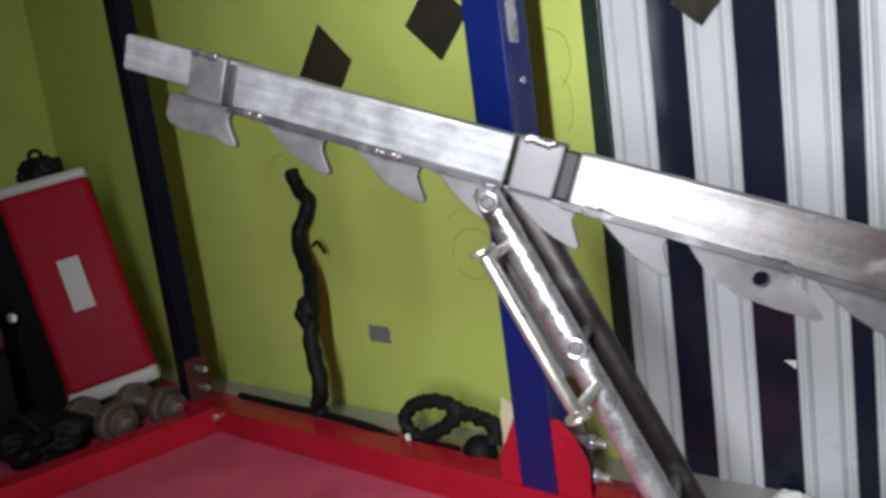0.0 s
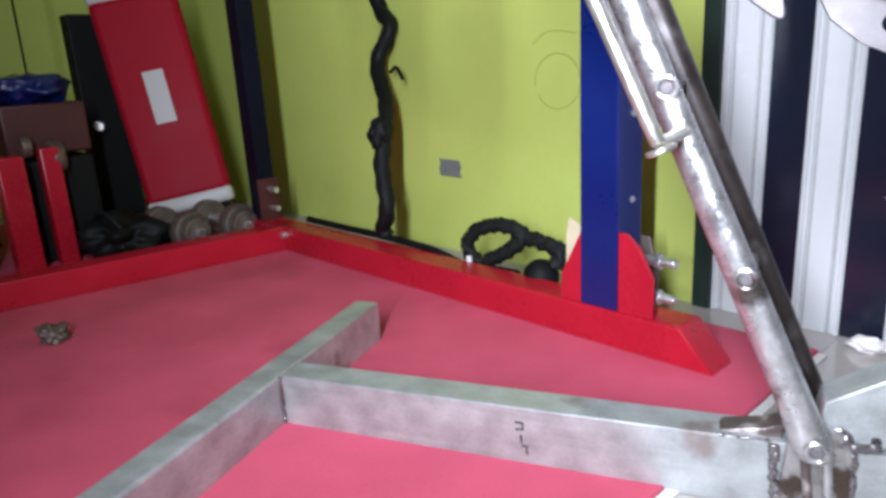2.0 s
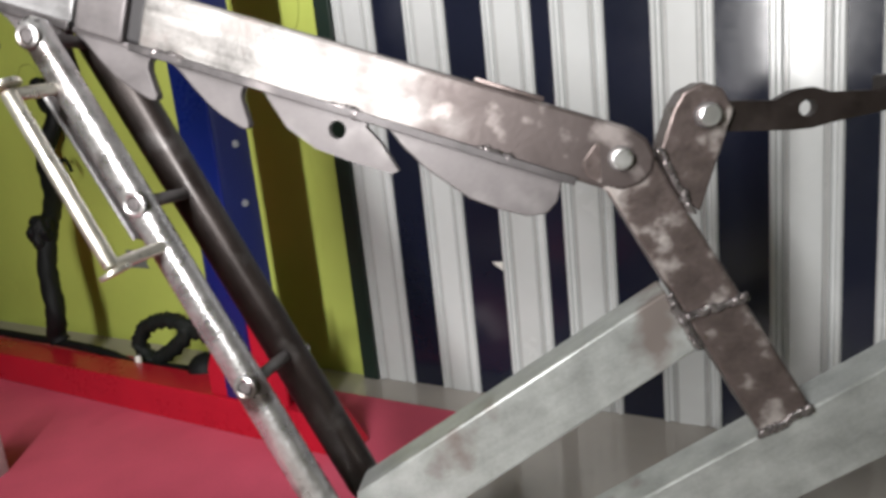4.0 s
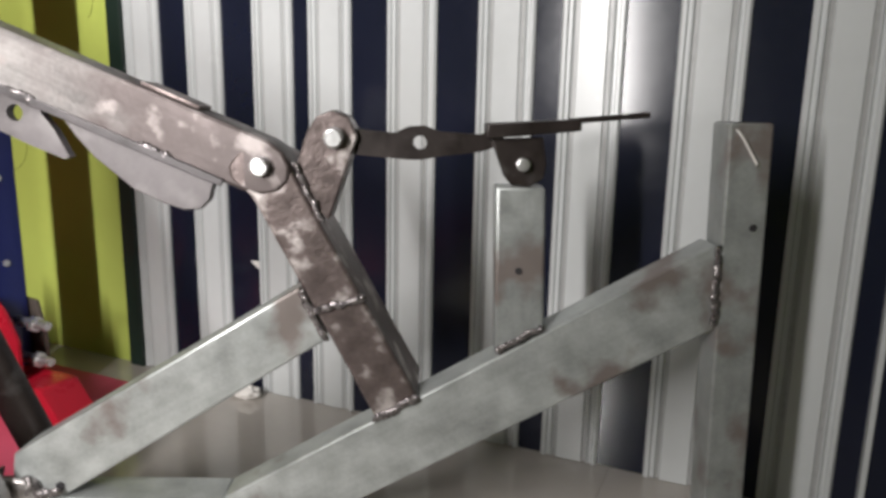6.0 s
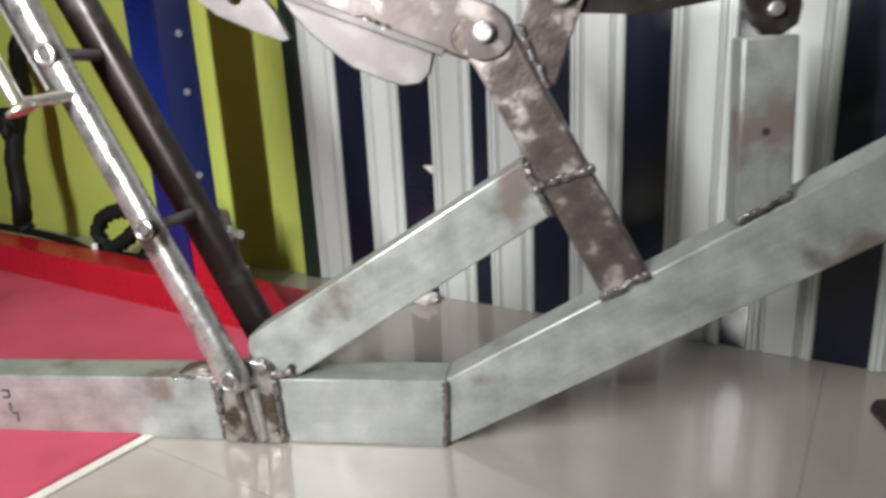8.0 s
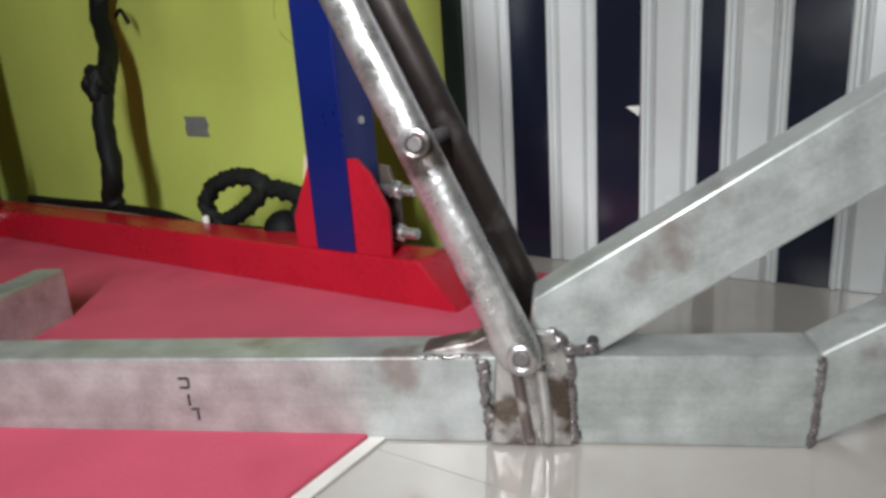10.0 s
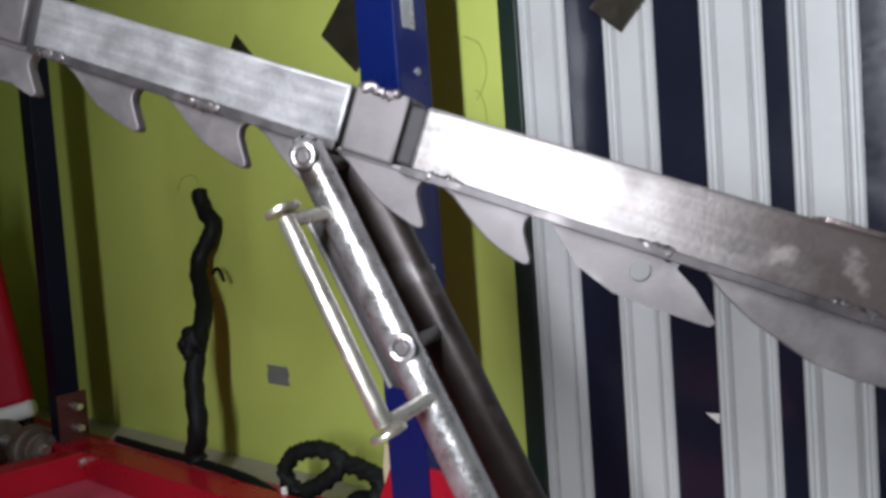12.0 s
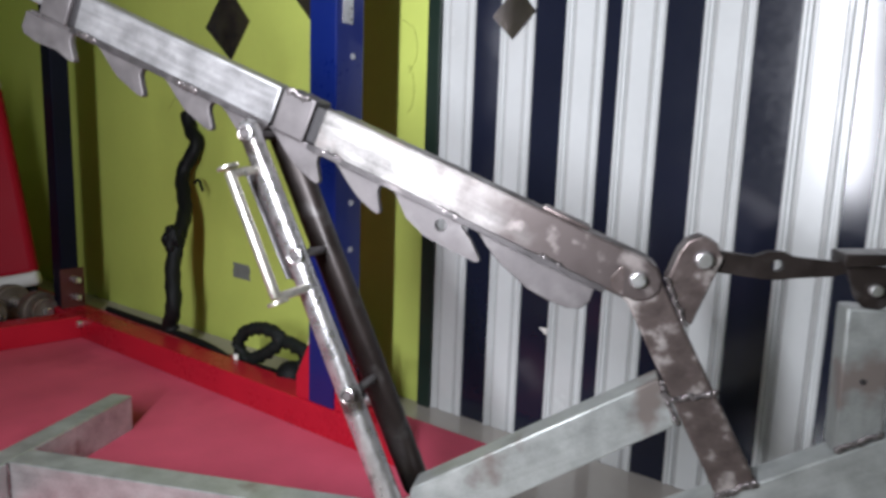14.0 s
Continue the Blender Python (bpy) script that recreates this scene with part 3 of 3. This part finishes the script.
part("leg_lug", slab([(-0.229, 0.002), (-0.168, 0.002), (-0.170, 0.074), (-0.180, 0.092), (-0.204, 0.096), (-0.222, 0.080)][::-1], -0.010, -0.0045, 0.002), LUG, bench, "scorched steel lug")
lug = bpy.data.objects["leg_lug"]
part("rib", sweep(smooth_path([(-0.207, -0.010, 0.064), (-0.204, -0.011, 0.040), (-0.199, -0.010, 0.006)], 6), 0.0042, 10), HEAT, lug, "raised scorched rib")
part("rib", sweep(smooth_path([(-0.190, -0.010, 0.066), (-0.187, -0.011, 0.036), (-0.186, -0.010, 0.006)], 6), 0.0046, 10), BRUSH, lug, "bright raised rib")
part("tab", slab([(-0.284, 0.0690), (-0.226, 0.0690), (-0.222, 0.088), (-0.240, 0.080), (-0.276, 0.073)][::-1], 0.004, 0.030, 0.0018), HEAT, bench, "scorched tab welded on the base tube")
part("weld_bead", bead((-0.282, -0.002, 0.0695), (-0.236, -0.002, 0.0705), 0.0038, 61), WELD, bench, "grey weld bead")
part("weld_bead", lump((-0.180, -0.003, 0.080), (0.010, 0.007, 0.014), 21, 0.25, 1.8), WELD, bench, "lumpy weld between leg and brace")
part("weld_bead", bead((-0.172, -0.008, 0.078), (-0.150, -0.004, 0.079), 0.0048, 64), WELD, bench, "grey weld bead")
# Another dark disc for the shade inside a hole.
part("drilled_hole", rod((-0.152, -0.0012, 0.083), (-0.152, 0.003, 0.083), 0.0042, 12), INK_AND_SHADE, bench)

# Thin black plates stand in for the shade inside open tube ends.
part("open_end", box(-0.8085, -0.7755, -0.2684, -0.2676, 0.0035, 0.0645), INK_AND_SHADE, bpy.data.objects["cross_tube"], "tube end with a black plate for its shaded inside")
part("open_end", box(0.459, 0.492, 0.001, 0.033, 0.4378, 0.4386), INK_AND_SHADE, bpy.data.objects["front_post"], "tube end with a black plate for its shaded inside")
# a burr of wire on the post
part("wire_burr", sweep(smooth_path([(0.462, -0.004, 0.432), (0.468, -0.006, 0.424), (0.476, -0.005, 0.412), (0.482, -0.006, 0.402)], 4), 0.0011, 6), PAPER, bpy.data.objects["front_post"], "thin pale wire burr")
for u in (-0.229, -0.166):
    part("weld_bead", bead((u, -0.007, 0.004), (u - 0.004, -0.007, 0.072), 0.0050, int(-u * 1000)), WELD, bench, "grey weld bead")
part("weld_bead", bead((0.094, -0.003, 0.262), (0.140, -0.003, 0.276), 0.0045, 77), WELD, bench, "grey weld bead")
# weld beads
for k, (a, b, r) in enumerate((((0.0, -0.004, 0.003), (0.003, -0.004, 0.072), 0.0036), ((-0.771, -0.005, 0.004), (-0.771, -0.005, 0.068), 0.003), ((0.150, -0.002, 0.158), (0.190, -0.002, 0.180), 0.0045), ((0.262, -0.001, 0.226), (0.304, -0.001, 0.250), 0.0045), ((0.459, -0.003, 0.255), (0.457, -0.003, 0.328), 0.0042), ((0.082, -0.001, 0.280), (0.104, -0.001, 0.234), 0.004), ((0.078, -0.002, 0.396), (0.102, -0.002, 0.345), 0.0035), ((-0.188, -0.002, 0.079), (-0.150, -0.002, 0.078), 0.003), ((0.500, -0.006, 0.008), (0.470, -0.006, 0.008), 0.004))):
    part("weld_bead", bead(a, b, r, k), WELD, bench, "grey weld bead")
for k, (s, n) in enumerate(((0.034, 0.048), (0.196, 0.049), (0.408, 0.049), (0.560, 0.049), (0.690, 0.049), (-0.028, 0.0), (0.340, 0.0))):
    a, b = along(s, n), along(s + 0.03, n)
    swing(part("weld_bead", bead((a[0], -0.003, a[1]), (b[0], -0.003, b[1]), 0.0050, 20 + k), WELD, bench, "grey weld bead"))
for (u, z, w, h) in ((-0.474, 0.053, 0.009, 0.002), (-0.470, 0.049, 0.002, 0.007), (-0.474, 0.045, 0.008, 0.002), (-0.472, 0.034, 0.002, 0.010), (-0.468, 0.026, 0.007, 0.002), (-0.466, 0.020, 0.002, 0.008)):
    part("ink_mark", box(u - w / 2, u + w / 2, -0.0046, -0.0041, z - h / 2, z + h / 2), INK_AND_SHADE, bpy.data.objects["base_tube"])

# ---------------------------------------------------------------- the blue and red rack behind
rack = thing("power_rack", pose(0, 0, 0), "gym rack with blue posts on a red tube base", "gym rack")
part("base_rail", slab([(-1.60, 0.006), (-0.366, 0.006), (-0.415, 0.062), (-1.60, 0.062)][::-1], 0.947, 1.007, 0.003), RED, rack, "red painted base tube with a slanted end")
side = part("base_rail", box(-0.03, 0.03, -1.5, 0.04, 0.006, 0.062, 0.003), RED, rack, "red painted side tube")
side.matrix_local = pose(-1.444, 0.95, 0, 0, 0, -7.2)
part("post", box(-0.575, -0.512, 0.949, 1.012, 0.062, 2.2, 0.003), BLUE, rack, "blue painted upright post")
part("post", box(-1.572, -1.522, 0.955, 1.000, 0.062, 2.2, 0.003), NAVYSHADED, rack, "navy upright post, darkened in colour for its dim corner")
part("gusset", slab([(-0.612, 0.060), (-0.458, 0.060), (-0.458, 0.120), (-0.480, 0.160), (-0.500, 0.178), (-0.574, 0.176), (-0.612, 0.100)][::-1], 0.953, 0.959, 0.001), RED, rack, "red gusset plate")
# Rear gusset: iron brown stands in for red paint in the lamp's shadow.
part("gusset", slab([(-0.600, 0.060), (-0.486, 0.060), (-0.486, 0.110), (-0.500, 0.160), (-0.574, 0.166), (-0.600, 0.100)][::-1], 1.014, 1.020, 0.001), IRON, rack, "rear gusset plate, coloured brown for its shade")
# This gusset's red is darkened in colour for the dim corner.
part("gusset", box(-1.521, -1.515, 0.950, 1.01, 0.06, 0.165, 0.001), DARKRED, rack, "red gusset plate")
for x, y, z in ((-0.470, 0.99, 0.135), (-0.470, 0.99, 0.082)):
    part("rack_bolt", rod((-0.512, y, z), (x + 0.026, y, z), 0.007, 12, 0.001), CHROME, rack, "chromed bolt")
    part("nut", rod((-0.475, y, z), (x + 0.004, y, z), 0.012, 6, 0.001), CHROME, rack, "hexagonal nut")
for x, y, z in ((-1.500, 0.980, 0.138), (-1.500, 0.980, 0.092)):
    part("rack_bolt", rod((x - 0.018, y, z), (x + 0.018, y, z), 0.008, 12, 0.002), CHROME, rack, "chromed bolt")
part("rack_bolt", rod((-1.405, 0.95, 0.045), (-1.405, 0.935, 0.045), 0.009, 12, 0.002), CHROME, rack, "chromed bolt")
for z in (0.42, 0.34, 0.22, 0.55, 0.66):
    part("rack_bolt", rod((-0.513, 0.985, z), (-0.510, 0.985, z), 0.005, 10), CHROME, bpy.data.objects["post"], "small screw head")

part("worn_patch", box(-0.5115, -0.5105, 0.962, 0.985, 0.71, 0.775, 0.0004), CHROME, bpy.data.objects["post"], "bright worn metal patch")

# ---------------------------------------------------------------- cable, rope and small things near the wall
cable = smooth_path([(-1.318, 1.188, 0.575), (-1.300, 1.184, 0.535), (-1.262, 1.176, 0.495), (-1.285, 1.15, 0.42), (-1.215, 1.11, 0.34), (-1.165, 1.06, 0.285), (-1.145, 1.03, 0.215), (-1.112, 1.01, 0.14), (-1.134, 1.014, 0.09), (-1.130, 1.016, 0.07)], 8)
cable = [p + Vector((0.017, 0, 0)) for p in cable]
hose = thing("hanging_hose", None, "thick black wrapped cable hanging from the green wall", "cable")
part("hose", sweep(cable, 0.0175, 10, wave=0.10, pitch=0.05), BLACK, hose)
part("knot", lump((-1.140, 1.04, 0.28), (0.022, 0.022, 0.034), 3), BLACK, hose, "taped joint")
part("loose_end", sweep(smooth_path([(-1.235, 1.16, 0.40), (-1.208, 1.155, 0.41), (-1.183, 1.15, 0.385)], 5), 0.004, 6), BLACK, hose)
run = smooth_path([(-1.42, 1.022, 0.066), (-1.25, 1.020, 0.066), (-1.13, 1.017, 0.068), (-0.98, 1.016, 0.064), (-0.90, 1.016, 0.05)], 6)
tagged(part("floor_cable", sweep(run, 0.008, 8), BLACK), "black cable lying along a red base tube", "cable")

tri = thing("triceps_rope", pose(0.012, -0.004, -0.004), "black braided pull rope with rubber ends", "exercise rope")
loop = smooth_path([(-0.872, 1.04, 0.050), (-0.905, 1.04, 0.080), (-0.880, 1.042, 0.117), (-0.820, 1.045, 0.134), (-0.772, 1.045, 0.122), (-0.800, 1.040, 0.092), (-0.850, 1.035, 0.064)], 10)
part("rope", sweep(loop, 0.0130, 12, wave=0.24, pitch=0.026), ROPE, tri)
loop = smooth_path([(-0.800, 1.052, 0.105), (-0.765, 1.052, 0.116), (-0.730, 1.05, 0.113), (-0.692, 1.045, 0.106), (-0.695, 1.035, 0.080)], 10)
part("rope", sweep(loop, 0.0130, 12, wave=0.24, pitch=0.026), ROPE, tri)
part("sleeve", rod((-0.885, 1.03, 0.045), (-0.775, 1.03, 0.048), 0.014, 16, 0.003), BLACK, tri, "black rubber sleeve")
ball = bmesh.new()
bmesh.ops.create_uvsphere(ball, u_segments=24, v_segments=14, radius=0.031)
bmesh.ops.translate(ball, vec=(-0.722, 1.03, 0.060), verts=ball.verts)
part("ball", ball, BLACK, tri, "black rubber ball end")
part("clip", sweep(smooth_path([(-0.876, 1.012, 0.075), (-0.870, 1.008, 0.055), (-0.878, 1.008, 0.035), (-0.884, 1.01, 0.022)], 5), 0.0055, 8), PAPER, tri, "white strap end")
tagged(part("paper_scrap", slab([(-0.646, 0.062), (-0.618, 0.062), (-0.616, 0.120), (-0.618, 0.160), (-0.626, 0.166), (-0.640, 0.172), (-0.646, 0.140)][::-1], 1.012, 1.015), CREAM), "crumpled cream paper scrap behind the blue post", "paper")
tagged(part("paper_scrap", lump((-0.246, 1.165, 0.010), (0.026, 0.014, 0.012), 5, 0.4, 2.0), PAPER), "crumpled white paper lump at the foot of the cladding", "paper")
tagged(part("steel_offcut", lump((-1.242, 0.398, 0.018), (0.024, 0.022, 0.017), 8, 0.7, 2.0), IRON), "small brown steel offcut on the mat", "offcut")

# ---------------------------------------------------------------- red bench pad, dumbbells and machine in the far corner
pad = thing("bench_pad", pose(-1.763, 0.894, 0.055, -10, 0, 58) @ pose(0, 0, 0, 0, -9, 0), "red upholstered bench pad with white bands, leaning upright", "bench pad")
W2 = 0.108
part("pad", box(-W2, W2, -0.03, 0.03, 0.05, 0.58, 0.018, 3), REDPAD, pad)
part("band", box(-W2 - 0.001, W2 + 0.001, -0.031, 0.031, 0.02, 0.062, 0.012, 3), WHITEPAD, pad, "white vinyl band")
part("band", box(-W2 - 0.001, W2 + 0.001, -0.031, 0.031, 0.570, 0.600, 0.012, 3), WHITEPAD, pad, "white vinyl band")
part("label_patch", box(-0.026, 0.026, -0.0325, -0.030, 0.25, 0.385, 0.001), WHITEPAD, pad, "white rectangle")
part("knob", lump((0.0, 0.045, 0.625), (0.055, 0.035, 0.045), 4, 0.3), BLACK, pad, "black adjuster knob")
knob_ring = part("ring_pull", ring((0, 0.04, 0.672), 0.014, 0.005), BLACK, pad, "black ring pull")
part("backing", box(-W2 + 0.02, W2 - 0.02, 0.032, 0.06, 0.0, 0.55, 0.004), BLACK, pad, "dark backing frame")


def dumbbell(m):
    d = thing("dumbbell", m, "worn cast iron dumbbell resting on the mat", "dumbbell", "dumbbells by the rack")
    for s in (-1, 1):
        part("weight", rod((s * 0.05, 0, 0), (s * 0.085, 0, 0), 0.048, 24, 0.006), IRON, d, "rust-brown cast iron head")
        part("weight", rod((s * 0.085, 0, 0), (s * 0.105, 0, 0), 0.036, 24, 0.005), IRON, d, "rust-brown cast iron head")
        part("nut", rod((s * 0.105, 0, 0), (s * 0.122, 0, 0), 0.012, 6, 0.002), CHROME, d)
    part("grip", rod((-0.05, 0, 0), (0.05, 0, 0), 0.014, 16), CHROME, d, "steel grip")
    return d


dumbbell(pose(-1.685, 0.800, 0.054, 0, 0, 8))
dumbbell(pose(-1.655, 0.915, 0.054, 0, 0, 6))

machine = thing("gym_machine", None, "red and black gym machine standing in the dark corner", "gym machine")
for x, y, w, h in ((-1.745, 0.485, 0.027, 0.27), (-1.760, 0.570, 0.020, 0.28)):
    part("upright", box(x - w, x + w, y - w, y + w, 0.006, h, 0.004), RED, machine, "red painted upright")
tilt = part("upright", box(-0.035, 0.035, -0.035, 0.035, 0.0, 0.46, 0.004), RED, machine, "slanted red painted upright")
tilt.matrix_local = pose(-1.86, 0.40, 0.006, 0, -8, 0)
part("column", box(-2.06, -2.00, 0.735, 0.85, 0.006, 0.585, 0.004), BLACK, machine, "black steel column")
part("column", box(-2.16, -2.10, 0.44, 0.50, 0.006, 1.9, 0.004), BLACK, machine, "tall black steel column")
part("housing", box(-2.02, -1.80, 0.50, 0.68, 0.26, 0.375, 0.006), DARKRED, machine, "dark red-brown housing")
part("motor_block", box(-1.98, -1.80, 0.52, 0.68, 0.006, 0.25, 0.01), BLACK, machine, "black block under a housing")
part("pulley", rod((-1.775, 0.575, 0.255), (-1.775, 0.605, 0.255), 0.036, 24, 0.006), IRON, machine, "worn pulley")
part("pulley", rod((-1.765, 0.52, 0.285), (-1.765, 0.54, 0.285), 0.024, 20, 0.004), IRON, machine, "worn pulley")
part("axle_bolt", rod((-2.00, 0.765, 0.30), (-1.965, 0.755, 0.30), 0.014, 12, 0.003), CHROME, machine, "bright axle bolt")
part("wire", sweep([Vector((-1.92, 0.60, 0.40)), Vector((-1.95, 0.62, 1.8))], 0.003, 6), BLACK, machine, "steel wire rope")
tagged(part("folded_cloth", lump((-1.91, 0.59, 0.405), (0.11, 0.085, 0.040), 9, 0.35, 2.0), BLUE), "crumpled dark blue cloth lying on top of a machine", "cloth")
bag = thing("kit_bag", None, "black fabric bag slumped behind the rack", "bag")
part("body", lump((-1.72, 0.69, 0.05), (0.11, 0.09, 0.05), 11, 0.5, 2.0), BLACK, bag)
part("strap", sweep(smooth_path([(-1.78, 0.64, 0.075), (-1.745, 0.645, 0.112), (-1.70, 0.655, 0.110), (-1.665, 0.67, 0.075)], 6), 0.006, 8), ROPE, bag, "thin black carrying strap")

# ---------------------------------------------------------------- floor tiles
TW = 0.60
shared = None
for i in range(-1, 5):
    for j in range(-4, 4):
        if shared is None:
            sb = box(0.0003, TW - 0.0003, 0.0003, TW - 0.0003, -0.006, 0.0)
            for f in sb.faces:
                f.smooth = False
            shared = bpy.data.meshes.new("tile")
            sb.to_mesh(shared)
            sb.free()
            shared.materials.append(TILE)
        t = new("tile", shared)
        t.location = (-0.293 + TW * i, 0.09 + TW * (j - 1), 0)
        t.parent = bpy.data.objects["floor"]
